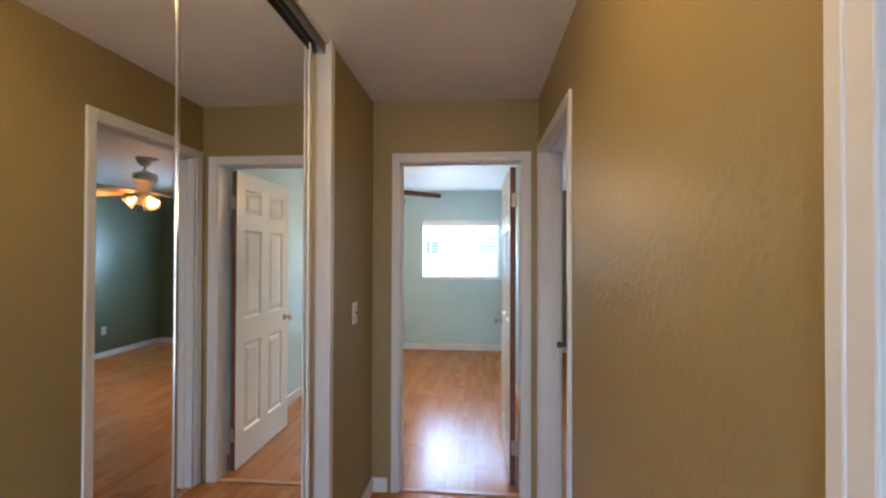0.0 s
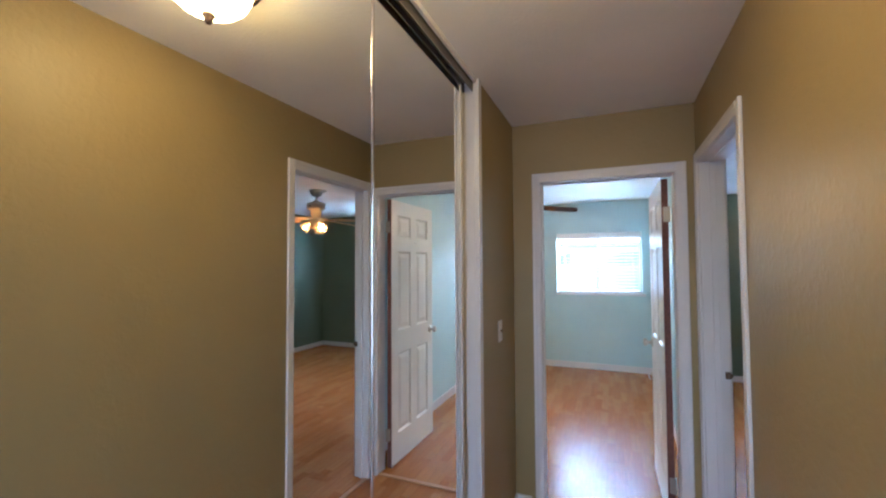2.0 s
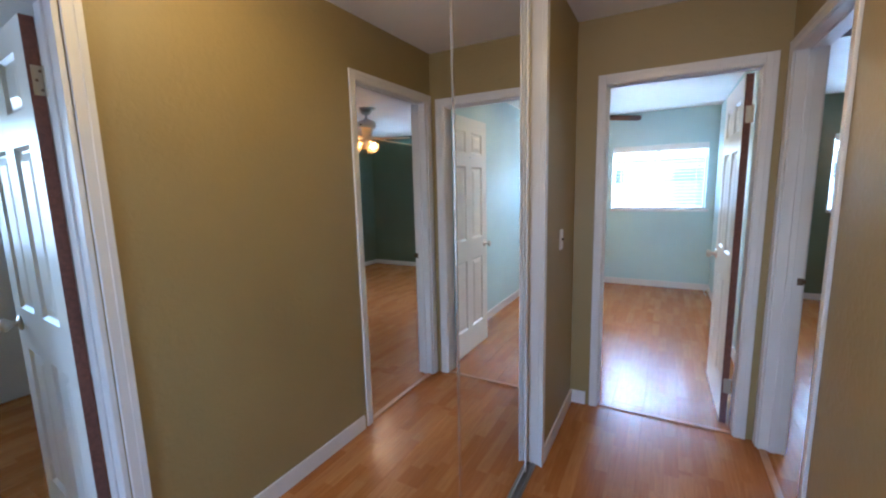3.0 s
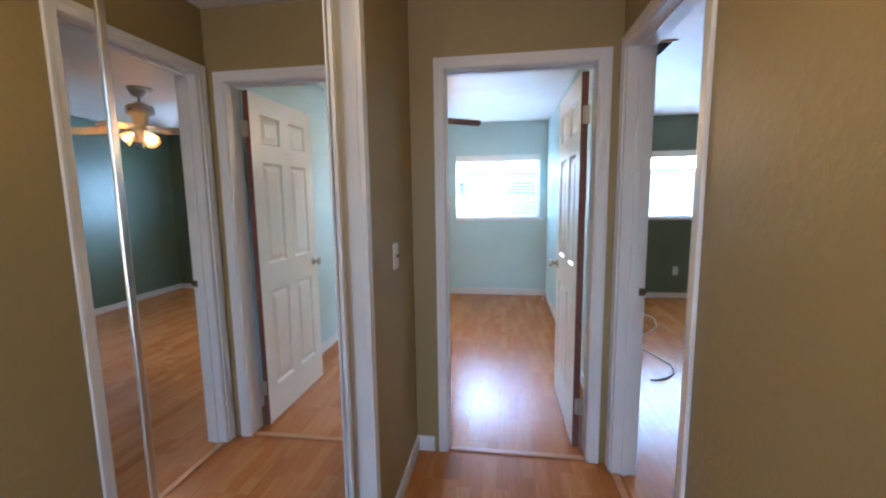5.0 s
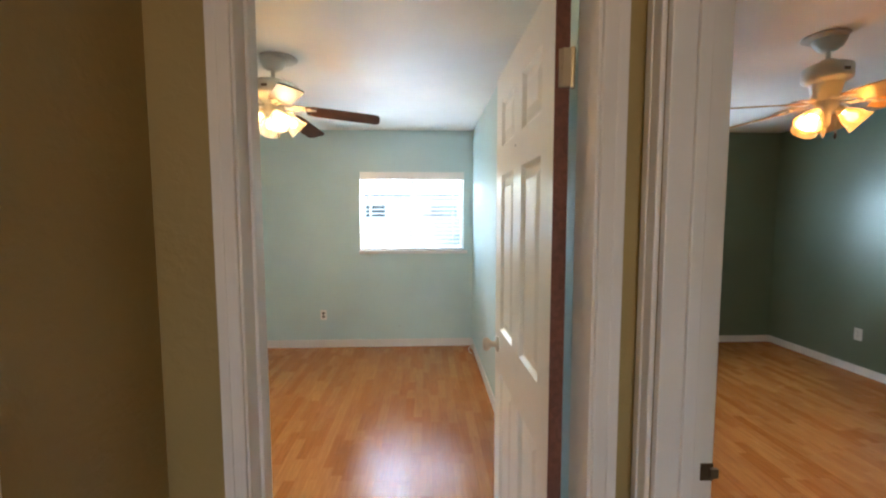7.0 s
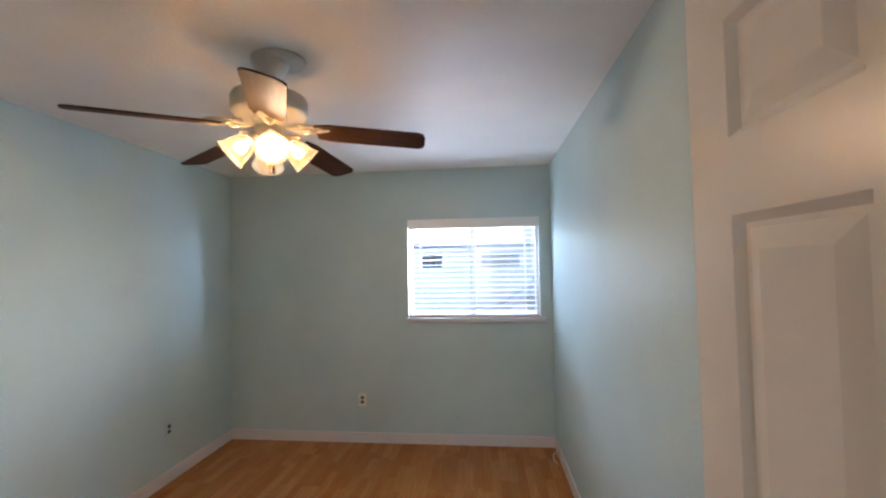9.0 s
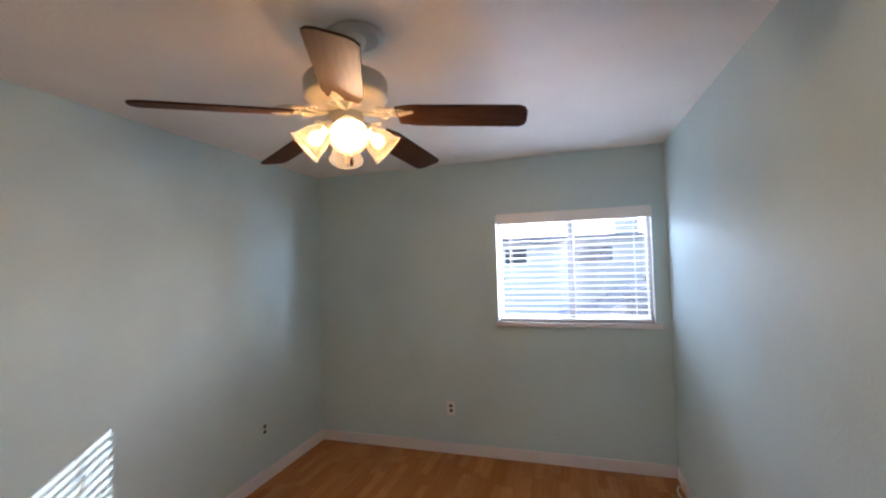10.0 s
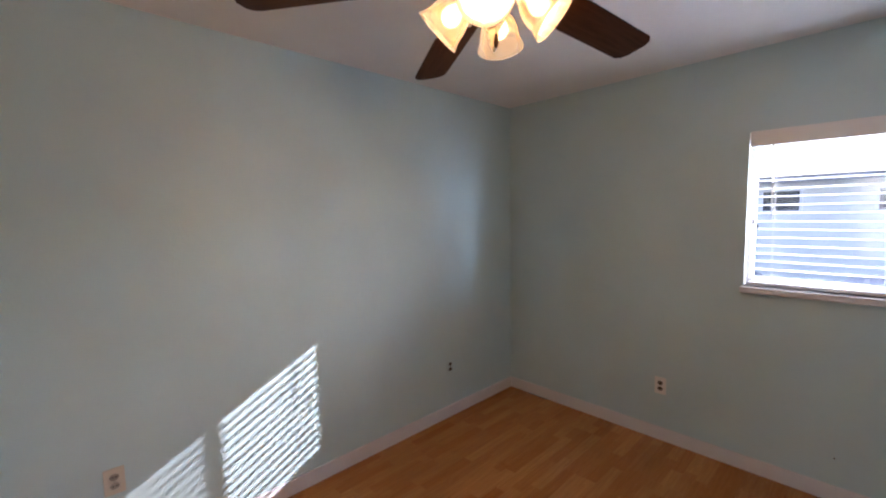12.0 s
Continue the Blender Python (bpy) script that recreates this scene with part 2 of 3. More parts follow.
def lathe(profile, steps=32, bm=None, m=Matrix()):
    """A turned body from (radius, height) pairs."""
    bm = bm or bmesh.new()
    rings = []
    for r, z in profile:
        if r < 1e-5:
            rings.append([bm.verts.new(m @ Vector((0, 0, z)))])
        else:
            rings.append([bm.verts.new(m @ Vector((r * math.cos(a), r * math.sin(a), z))) for a in (2 * math.pi * i / steps for i in range(steps))])
    for a, b in zip(rings, rings[1:]):
        for i in range(steps):
            j = (i + 1) % steps
            if len(a) == 1 and len(b) > 1:
                bm.faces.new((a[0], b[i], b[j]))
            elif len(b) == 1 and len(a) > 1:
                bm.faces.new((a[i], a[j], b[0]))
            elif len(a) > 1:
                bm.faces.new((a[i], a[j], b[j], b[i]))
    return bm


def tube(points, radius, steps=8, bm=None):
    bm = bm or bmesh.new()
    rings = []
    pts = [Vector(p) for p in points]
    for i, p in enumerate(pts):
        way = (pts[min(i + 1, len(pts) - 1)] - pts[max(i - 1, 0)]).normalized()
        side = way.orthogonal().normalized() if i == 0 else (side - way * side.dot(way)).normalized()
        up = way.cross(side)
        rings.append([bm.verts.new(p + radius * (math.cos(a) * side + math.sin(a) * up)) for a in (2 * math.pi * k / steps for k in range(steps))])
    for a, b in zip(rings, rings[1:]):
        for k in range(steps):
            bm.faces.new((a[k], a[(k + 1) % steps], b[(k + 1) % steps], b[k]))
    bm.faces.new(rings[0])
    bm.faces.new(rings[-1])
    return bm


def wall(name, axis, u0, u1, low, high, holes, side_low, side_high, z1=2.42, z0=0.0):
    """A wall along axis ('x' or 'y') between two faces, with openings (u0, u1, z0, z1) that go through it."""
    us = sorted({u0, u1, *(v for h in holes for v in h[:2])})
    zs = sorted({z0, z1, *(v for h in holes for v in h[2:])})
    bm = bmesh.new()
    seen = {}

    def v(u, w, z):
        key = (round(u, 5), round(w, 5), round(z, 5))
        if key not in seen:
            seen[key] = bm.verts.new((u, w, z) if axis == "x" else (w, u, z))
        return seen[key]

    def solid(i, k):
        if not (0 <= i < len(us) - 1 and 0 <= k < len(zs) - 1):
            return False
        cu, cz = (us[i] + us[i + 1]) / 2, (zs[k] + zs[k + 1]) / 2
        return not any(h[0] < cu < h[1] and h[2] < cz < h[3] for h in holes)
    for i in range(len(us) - 1):
        for k in range(len(zs) - 1):
            if not solid(i, k):
                continue
            a, b, c, d = us[i], us[i + 1], zs[k], zs[k + 1]
            bm.faces.new((v(a, low, c), v(b, low, c), v(b, low, d), v(a, low, d))).material_index = 0
            bm.faces.new((v(a, high, c), v(b, high, c), v(b, high, d), v(a, high, d))).material_index = 1
            for far, quad in ((solid(i - 1, k), ((a, c), (a, d))), (solid(i + 1, k), ((b, c), (b, d))), (solid(i, k - 1), ((a, c), (b, c))), (solid(i, k + 1), ((a, d), (b, d)))):
                if not far:
                    (p, q), (r, s) = quad
                    bm.faces.new((v(p, low, q), v(r, low, s), v(r, high, s), v(p, high, q))).material_index = 1
    return setting(name, bm, side_low, side_high)


# ---- plan ----
TOP = 2.42
HALL_W, HALL_E, HALL_N = -0.573, 0.449, 2.517
ROOM_S, ROOM_N, ROOM_W, ROOM_E = 2.63, 6.25, -2.425, 0.498
GREEN_W, GREEN_E, GREEN_S = 0.564, 4.02, 1.315
HEAD = 2.053
HEAD_B = 2.082
LINER = 0.016
DOOR_A = (-0.414, 0.357)
DOOR_B = (1.674, 2.448)
DOOR_C = (-0.36, 0.401)
WIN_BLUE = (-0.757, 0.395, 1.10, 1.965)
WIN_GREEN = (1.62, 2.845, 1.10, 1.965)
WIN_SIDE = (-1.0, 0.1, 1.10, 1.965)

wall("wall_hall_west", "y", 1.786, HALL_N, HALL_W - 0.115, HALL_W, (), PLAIN, TAN)
wall("wall_hall_east", "y", -1.6, HALL_N, HALL_E, GREEN_W, ((*DOOR_B, 0, HEAD_B), (*DOOR_C, 0, HEAD)), TAN, GREEN)
wall("wall_hall_north", "x", ROOM_W - 0.115, ROOM_E, HALL_N, ROOM_S, ((*DOOR_A, 0, HEAD),), TAN, BLUE)
# Unseen wall; its opening is sized by how much fill light it admits.
wall("wall_hall_south", "x", HALL_W - 0.7, 3.0, -1.715, -1.6, ((-0.45, 0.1, 0, HEAD),), PLAIN, TAN)
wall("wall_closet_west", "y", -1.6, HALL_N, -1.38, -1.28, (), PLAIN, PLAIN)
wall("wall_closet_south", "x", -1.28, HALL_W, -0.32, -0.20, (), TAN, PLAIN)
wall("wall_room_west", "y", ROOM_S, ROOM_N, ROOM_W - 0.115, ROOM_W, (), STUCCO, BLUE)
wall("wall_room_east", "y", HALL_N, ROOM_N, ROOM_E, GREEN_W, (), BLUE, GREEN)
wall("wall_room_north", "x", ROOM_W - 0.115, 0.5625, ROOM_N, ROOM_N + 0.12, (WIN_BLUE,), BLUE, STUCCO)
wall("wall_green_north", "x", 0.5625, GREEN_E + 0.115, ROOM_N, ROOM_N + 0.12, (WIN_GREEN,), GREEN, STUCCO)
wall("wall_green_east", "y", GREEN_S, ROOM_N, GREEN_E, GREEN_E + 0.115, (), GREEN, STUCCO)
wall("wall_green_south", "x", GREEN_W, GREEN_E + 0.115, GREEN_S - 0.115, GREEN_S, (), PLAIN, GREEN)
wall("wall_side_east", "y", -1.6, GREEN_S - 0.115, 3.0, 3.115, (WIN_SIDE,), PLAIN, STUCCO)
setting("ceiling", one_box(-2.6, 4.3, -1.8, 6.4, TOP, TOP + 0.12), CEILING)
setting("roof_eave", box(one_box(-4.0, 6.0, 6.372, 7.18, 2.30, 2.38), -4.0, 6.0, 7.18, 7.21, 2.262, 2.38), STUCCO)
subfloor = setting("subfloor", one_box(-2.6, 4.3, -1.8, 6.4, -0.15, -0.009), BLACK)


def window(name, x0, x1, z0, z1, label, screened):
    """A sliding window in the outer wall: frame, meeting stile, two panes, perhaps a screen, sill."""
    w = thing(name, label, "window", kind="structure")
    y = ROOM_N + 0.062
    mid = (x0 + x1) / 2
    for n, b in (("frame_left", (x0, x0 + 0.028, y, y + 0.05, z0, z1)), ("frame_right", (x1 - 0.028, x1, y, y + 0.05, z0, z1)),
                 ("frame_top", (x0 + 0.028, x1 - 0.028, y, y + 0.05, z1 - 0.03, z1)), ("frame_bottom", (x0 + 0.028, x1 - 0.028, y, y + 0.05, z0, z0 + 0.03)),
                 ("meeting_stile", (mid - 0.024, mid + 0.024, y + 0.004, y + 0.046, z0 + 0.03, z1 - 0.03))):
        part(n, one_box(*b, edge=0.004), SHADED_VINYL if n == "meeting_stile" else VINYL, w)
    for a, b, dy in ((x0 + 0.028, mid - 0.024, 0.018), (mid + 0.024, x1 - 0.028, 0.030)):
        pane = part("pane", one_box(a, b, y + dy, y + dy + 0.004, z0 + 0.03, z1 - 0.03), GLASS, w, "clear window glass")
        pane.visible_shadow = False
    if screened:
        part("insect_screen", one_box(mid + 0.024, x1 - 0.028, y + 0.042, y + 0.043, z0 + 0.03, z1 - 0.03), SCREEN, w, "grey insect screen mesh")
    part("sill", one_box(x0 - 0.012, x1 + 0.04, ROOM_N - 0.045, y, z0 - 0.036, z0, edge=0.005), TRIM, w, "white painted window sill")
    return w


window("window_1", *WIN_BLUE, "white sliding window with a painted sill in the blue wall", True)
window("window_2", *WIN_GREEN, "white sliding window with a painted sill in the green wall", False)


def casing(name, axis, a, b, head, face, out, parent, material=TRIM, near=0.054):
    """Door casing round an opening a..b on a wall face; out is +1 or -1, the way that it stands proud."""
    w, reveal = 0.054, 0.004

    def piece(n, u0, u1, z0, z1, ridge):
        bm = bmesh.new()
        for (p, q, r, s), t in (((u0, u1, z0, z1), 0.0115), (ridge, 0.0138)):
            f0, f1 = sorted((face, face + out * t))
            if axis == "x":
                box(bm, p, q, f0, f1, r, s, edge=0.003)
            else:
                box(bm, f0, f1, p, q, r, s, edge=0.003)
        part(n, bm, material, parent)
    a, b, head = a - reveal, b + reveal, head + reveal
    piece("casing_side", a - near, a, 0, head + w, (a - near, a - near + 0.022, 0.0, head + w))
    piece("casing_side", b, b + w, 0, head + w, (b + w - 0.024, b + w, 0.0, head + w))
    piece("casing_head", a, b, head, head + w, (a, b, head + w - 0.024, head + w))


def jamb(axis, a, b, head, low, high, stop, parent):
    """Jamb boards that line an opening, with a door stop."""
    def put(n, u0, u1, w0, w1, z0, z1):
        part(n, one_box(*((u0, u1, w0, w1) if axis == "x" else (w0, w1, u0, u1)), z0, z1, edge=0.002), TRIM, parent)
    t = LINER
    put("jamb", a - 0.001, a + t, low - 0.002, high + 0.002, 0.0, head)
    put("jamb", b - t, b + 0.001, low - 0.002, high + 0.002, 0.0, head)
    put("jamb_head", a + t, b - t, low - 0.002, high + 0.002, head - t, head + 0.001)
    put("door_stop", a + t, a + t + 0.008, stop[0], stop[1], 0.0, head - t)
    if axis == "y":
        put("door_stop", b - t - 0.008, b - t, stop[0], stop[1], 0.0, head - t)
    put("door_stop_head", a + t + 0.008, b - t - 0.008, stop[0], stop[1], head - t - 0.008, head - t)


def knob(parent, u, z, side):
    """Round knob on a rose; side is the leaf face that it stands on."""
    m = Matrix.Translation((u, side * 0.0175, z)) @ Matrix.Rotation(radians(-90 * side), 4, "X")
    bm = lathe([(0, 0), (0.031, 0), (0.033, 0.004), (0.028, 0.008), (0.013, 0.011), (0.011, 0.026), (0.018, 0.034), (0.0265, 0.043), (0.027, 0.054), (0.022, 0.061), (0, 0.064)], 24, m=m)
    part("knob", bm, NICKEL, parent, "satin nickel door knob", smooth=True)


def door_leaf(parent, width, height, hinge_heights, hinge_side, edge_paint):
    """Six-panel leaf in local axes: u along x from the hinge, thickness along y, centred."""
    t = 0.035
    bm = bmesh.new()
    us = (0.0, 0.100, width / 2 - 0.051, width / 2 + 0.051, width - 0.100, width)
    zs = (0.0, 0.215, 0.83, 1.0, 1.622, 1.726, 1.905, height)
    holes = {(i, k) for i in (1, 3) for k in (1, 3, 5)}
    grid = {}
    for s in (-1, 1):
        for i, u in enumerate(us):
            for k, z in enumerate(zs):
                grid[s, i, k] = bm.verts.new((u, s * t / 2, z + 0.012))
    for s in (-1, 1):
        for i in range(5):
            for k in range(7):
                ring = [grid[s, i, k], grid[s, i + 1, k], grid[s, i + 1, k + 1], grid[s, i, k + 1]]
                if (i, k) not in holes:
                    bm.faces.new(ring)
                    continue
                for inset, deep in ((0.003, 0.0), (0.015, 0.012), (0.023, 0.012), (0.052, 0.003)):
                    c = [(us[i] + inset, zs[k] + inset), (us[i + 1] - inset, zs[k] + inset), (us[i + 1] - inset, zs[k + 1] - inset), (us[i] + inset, zs[k + 1] - inset)]
                    inner = [bm.verts.new((u, s * (t / 2 - deep), z + 0.012)) for u, z in c]
                    for j in range(4):
                        bm.faces.new((ring[j], ring[(j + 1) % 4], inner[(j + 1) % 4], inner[j]))
                    ring = inner
                bm.faces.new(ring)
    for i in range(5):
        for k in (0, 7):
            bm.faces.new((grid[-1, i, k], grid[-1, i + 1, k], grid[1, i + 1, k], grid[1, i, k]))
    for k in range(7):
        bm.faces.new((grid[-1, 5, k], grid[-1, 5, k + 1], grid[1, 5, k + 1], grid[1, 5, k]))
    leaf = part("leaf", bm, DOOR, parent, "white six-panel door leaf standing open")
    part("hinge_edge", one_box(-0.0015, 0.0, -t / 2, t / 2, 0.012, height + 0.012), edge_paint, leaf, "bare reddish-brown wooden door edge" if edge_paint == RAW_EDGE else "")
    knob(leaf, width - 0.06, 0.945, 1)
    knob(leaf, width - 0.06, 0.945, -1)
    part("latch_plate", one_box(width - 0.001, width + 0.0012, -0.012, 0.012, 0.917, 0.977), STEEL, leaf)
    for z in hinge_heights:
        bm = bmesh.new()
        box(bm, -0.0045, -0.0015, *sorted((hinge_side * t / 2, -hinge_side * 0.009)), z - 0.044, z + 0.044)
        lathe([(0, -0.046), (0.006, -0.046), (0.006, 0.046), (0, 0.048)], 12, bm, Matrix.Translation((-0.008, hinge_side * (t / 2 + 0.004), z)))
        box(bm, -0.0115, -0.0075, hinge_side * t / 2 - 0.001, hinge_side * t / 2 + 0.02, z - 0.044, z + 0.044)
        hinge = part("hinge", bm, STEEL, leaf, "steel butt hinge with screws")
        for dz in (-0.028, 0.0, 0.028):
            at = Matrix.Translation((-0.0045, hinge_side * (0.011 if dz else 0.001), z + dz)) @ Matrix.Rotation(radians(-90), 4, "Y")
            part("screw", lathe([(0, 0.0), (0.0045, 0.0), (0.0045, 0.0012), (0, 0.0015)], 8, m=at), BRONZE, leaf)
    return leaf


# Door between hall and blue room
door_1 = thing("door_1", "white six-panel door standing open into the blue room", "door", kind="structure")
jamb("x", *DOOR_A, HEAD, HALL_N, ROOM_S, (2.565, 2.592), door_1)
casing("casing", "x", DOOR_A[0] + LINER - 0.001, 0.344, HEAD - LINER, HALL_N, -1, door_1, near=0.046)
casing("casing", "x", DOOR_A[0] + LINER - 0.001, 0.361, HEAD - LINER, ROOM_S, 1, door_1)
leaf_1 = door_leaf(door_1, 0.734, 2.014, (0.25, 1.815), -1, RAW_EDGE)
# A thin dark disc for the chip in the leaf's paint.
part("paint_chip", lathe([(0, 0.0), (0.004, 0.0), (0.004, 0.0008), (0, 0.001)], 10, m=Matrix.Translation((0.397, 0.0175, 1.707)) @ Matrix.Rotation(radians(-90), 4, "X")), SOCKET, leaf_1, "small dark chip in the paint")
leaf_1.matrix_basis = pose(0.304, 2.632, 0, 0, 0, 90.8)

# Doorway between hall and green room
door_2 = thing("door_2", "white cased doorway into the dark green room", "doorway", kind="structure")
jamb("y", *DOOR_B, HEAD_B, HALL_E, GREEN_W, (0.495, 0.522), door_2)
casing("casing", "y", DOOR_B[0] + LINER, DOOR_B[1], HEAD_B - LINER, HALL_E, -1, door_2, near=0.047)
casing("casing", "y", DOOR_B[0] + LINER, DOOR_B[1], HEAD_B - LINER, GREEN_W, 1, door_2)
bm = box(one_box(0.540, 0.566, DOOR_B[1] - 0.0185, DOOR_B[1] - 0.0165, 0.932, 0.968), 0.556, 0.572, DOOR_B[1] - 0.026, DOOR_B[1] - 0.0185, 0.941, 0.960)
part("strike_plate", bm, BRONZE, door_2, "dark metal strike plate")

# Doorway beside the mirror end of the hall, its leaf open into the side room
door_3 = thing("door_3", "white cased doorway with its door open inward", "door", kind="structure")
jamb("y", *DOOR_C, HEAD, HALL_E, GREEN_W, (0.495, 0.522), door_3)
casing("casing", "y", *DOOR_C, HEAD - LINER, HALL_E, -1, door_3)
leaf_3 = door_leaf(door_3, 0.70, 1.99, (0.25, 1.815), 1, RAW_EDGE)
leaf_3.matrix_basis = pose(0.5705, 0.3662, 0, 0, 0, 4)


def baseboard(name, x0, x1, y0, y1, height, material=TRIM):
    """A board with an eased top edge."""
    bm = one_box(x0, x1, y0, y1, 0.0, height)
    top = [e for e in bm.edges if all(v.co.z > height - 1e-4 for v in e.verts)]
    bmesh.ops.bevel(bm, geom=top, offset=0.006, segments=2, profile=0.6, affect="EDGES")
    return setting(name, bm, material)


B, T = 0.088, 0.012
baseboard("baseboard", HALL_W, HALL_W + T, 1.803, HALL_N - T, B)
baseboard("baseboard", HALL_W, DOOR_A[0] - 0.060, HALL_N - T, HALL_N, B)
baseboard("baseboard", HALL_E - T, HALL_E, DOOR_C[1] + 0.060, DOOR_B[0] - 0.060, B)
baseboard("baseboard", HALL_E - T, HALL_E, -1.6, DOOR_C[0] - 0.072, B)
baseboard("baseboard", ROOM_W, ROOM_E, ROOM_N - T, ROOM_N, B)
baseboard("baseboard", ROOM_W, ROOM_W + T, ROOM_S, ROOM_N - T, B)
baseboard("baseboard", ROOM_E - T, ROOM_E, ROOM_S, ROOM_N - T, B)
baseboard("baseboard", ROOM_W + T, DOOR_A[0] - 0.060, ROOM_S, ROOM_S + T, B)
baseboard("baseboard", GREEN_W, GREEN_E, ROOM_N - T, ROOM_N, 0.075)
baseboard("baseboard", GREEN_E - T, GREEN_E, GREEN_S, ROOM_N - T, 0.075)
baseboard("baseboard", GREEN_W, GREEN_W + T, 2.52, ROOM_N - T, 0.075)
baseboard("baseboard", GREEN_W, GREEN_E - T, GREEN_S, GREEN_S + T, 0.075)


def threshold(x0, x1, y0, y1):
    bm = one_box(x0, x1, y0, y1, 0.0, 0.009, edge=0.004)
    return setting("threshold", bm, OAK)


threshold(DOOR_A[0] + 0.017, DOOR_A[1] - 0.017, 2.522, 2.556)
threshold(0.452, 0.486, DOOR_B[0] + 0.017, DOOR_B[1] - 0.017)
threshold(0.452, 0.486, DOOR_C[0] + 0.017, DOOR_C[1] - 0.017)

# ---- mirror closet ----
closet = thing("closet_surround", "white painted jamb and header round the mirror closet", "closet", kind="structure")
part("jamb", one_box(HALL_W - 0.40, HALL_W - 0.014, 1.768, 1.785, 0.0, TOP, edge=0.003), TRIM, closet)
part("jamb_bead", one_box(HALL_W - 0.0135, HALL_W, 1.763, 1.785, 0.0, TOP, edge=0.004), TRIM, closet)
part("jamb_casing", one_box(HALL_W + 0.0005, HALL_W + 0.011, 1.756, 1.803, 0.0, TOP, edge=0.003), TRIM, closet)
part("header_board", one_box(HALL_W - 0.014, HALL_W, -0.2, 1.755, TOP - 0.022, TOP, edge=0.002), TRIM, closet)
bm = bmesh.new()
box(bm, -0.675, -0.594, -0.2, 1.767, TOP - 0.012, TOP)
for x in (-0.675, -0.640, -0.597):
    box(bm, x, x + 0.003, -0.2, 1.767, TOP - 0.058, TOP - 0.012)
part("top_track", bm, TRACK, closet, "dark grey sliding door track")
bm = bmesh.new()
box(bm, -0.672, -0.596, -0.2, 1.767, 0.0, 0.004)
for x in (-0.655, -0.631, -0.612):
    box(bm, x, x + 0.003, -0.2, 1.767, 0.004, 0.010)
part("floor_track", bm, TRACK, closet, "dark metal floor track")


def mirror_door(face, y0, y1, left, right, materials, label, turn=0.0):
    d = thing("mirror_door", label, "mirror door", (face, (y0 + y1) / 2, 0.012), "sliding closet doors", turn=turn)
    h, z1 = (y1 - y0) / 2, 2.36
    part("mirror", one_box(-0.006, 0.0, -h + left, h - right, 0.028, z1 - 0.012), MIRROR, d)
    part("backing_panel", one_box(-0.020, -0.006, -h + left, h - right, 0.028, z1 - 0.012), BLACK, d)
    part("stile", one_box(-0.022, 0.003, -h, -h + left, 0.0, z1, edge=0.0015), materials[0], d)
    part("stile", one_box(-0.022, 0.003, h - right, h, 0.0, z1, edge=0.0015), materials[1], d)
    part("top_rail", one_box(-0.022, 0.002, -h + left, h - right, z1 - 0.012, z1), TRACK, d)
    part("bottom_rail", one_box(-0.022, 0.002, -h + left, h - right, 0.0, 0.028), ALUMINIUM, d)
    return d


mirror_door(-0.602, -0.18, 0.888, 0.016, 0.011, (ALUMINIUM, ALUMINIUM), "tall sliding mirror closet door in a slim metal frame", -0.42)
mirror_door(-0.625, 0.62, 1.690, 0.010, 0.022, (ALUMINIUM, TRIM), "tall sliding mirror closet door with a white edge stile")

# ---- hall things ----
lamp = thing("ceiling_lamp", "bronze flush ceiling lamp with a glowing alabaster glass dome", "ceiling lamp", (-0.11, 0.745, TOP))
part("pan", lathe([(0, 0), (0.139, 0), (0.146, -0.008), (0.150, -0.022), (0.146, -0.036), (0.137, -0.040), (0.133, -0.046), (0.124, -0.048), (0.118, -0.030), (0, -0.030)], 48), BRONZE, lamp, "dark bronze pan", True)
part("dome", lathe([(0.122, -0.046), (0.119, -0.066), (0.106, -0.094), (0.080, -0.117), (0.046, -0.131), (0.012, -0.136)], 48), DOME_GLASS, lamp, "glowing alabaster glass dome", True)
part("finial", lathe([(0, -0.134), (0.016, -0.136), (0.019, -0.144), (0.012, -0.150), (0.013, -0.158), (0.007, -0.168), (0, -0.170)], 20), BRONZE, lamp, "bronze finial", True)


def wall_plate(name, label, category, at, turn, plate, slots, height=0.115, width=0.072):
    """A plate whose face looks along local -y."""
    p = thing(name, label, category, at, turn=turn)
    part("plate", one_box(-width / 2, width / 2, -0.006, 0.0, -height / 2, height / 2, edge=0.0025), plate, p)
    if name == "light_switch":
        part("toggle_frame", one_box(-0.006, 0.006, -0.0075, -0.006, -0.013, 0.013), BEIGE, p)
        bm = one_box(-0.004, 0.004, -0.018, -0.0075, -0.004, 0.008, edge=0.001)
        part("toggle", bm, SOCKET, p, "dark toggle lever")
    else:
        for dz in (0.0195, -0.0195):
            bm = lathe([(0, 0), (0.0165, 0), (0.0165, 0.0025), (0, 0.003)], 20, m=Matrix.Translation((0, -0.006, dz)) @ Matrix.Rotation(radians(90), 4, "X") @ Matrix.Diagonal((1, 0.85, 1, 1)))
            face = part("socket", bm, slots, p)
            for dx in (-0.006, 0.006):
                part("slot", one_box(dx - 0.0014, dx + 0.0014, -0.0098, -0.0084, dz - 0.004, dz + 0.005), SOCKET, face)
    for dz in ((0.03, -0.03) if name == "light_switch" else (0.0,)):
        part("screw", lathe([(0, 0), (0.003, 0), (0.003, 0.001), (0, 0.0014)], 10, m=Matrix.Translation((0, -0.006, dz)) @ Matrix.Rotation(radians(90), 4, "X")), STEEL, p)
    return p


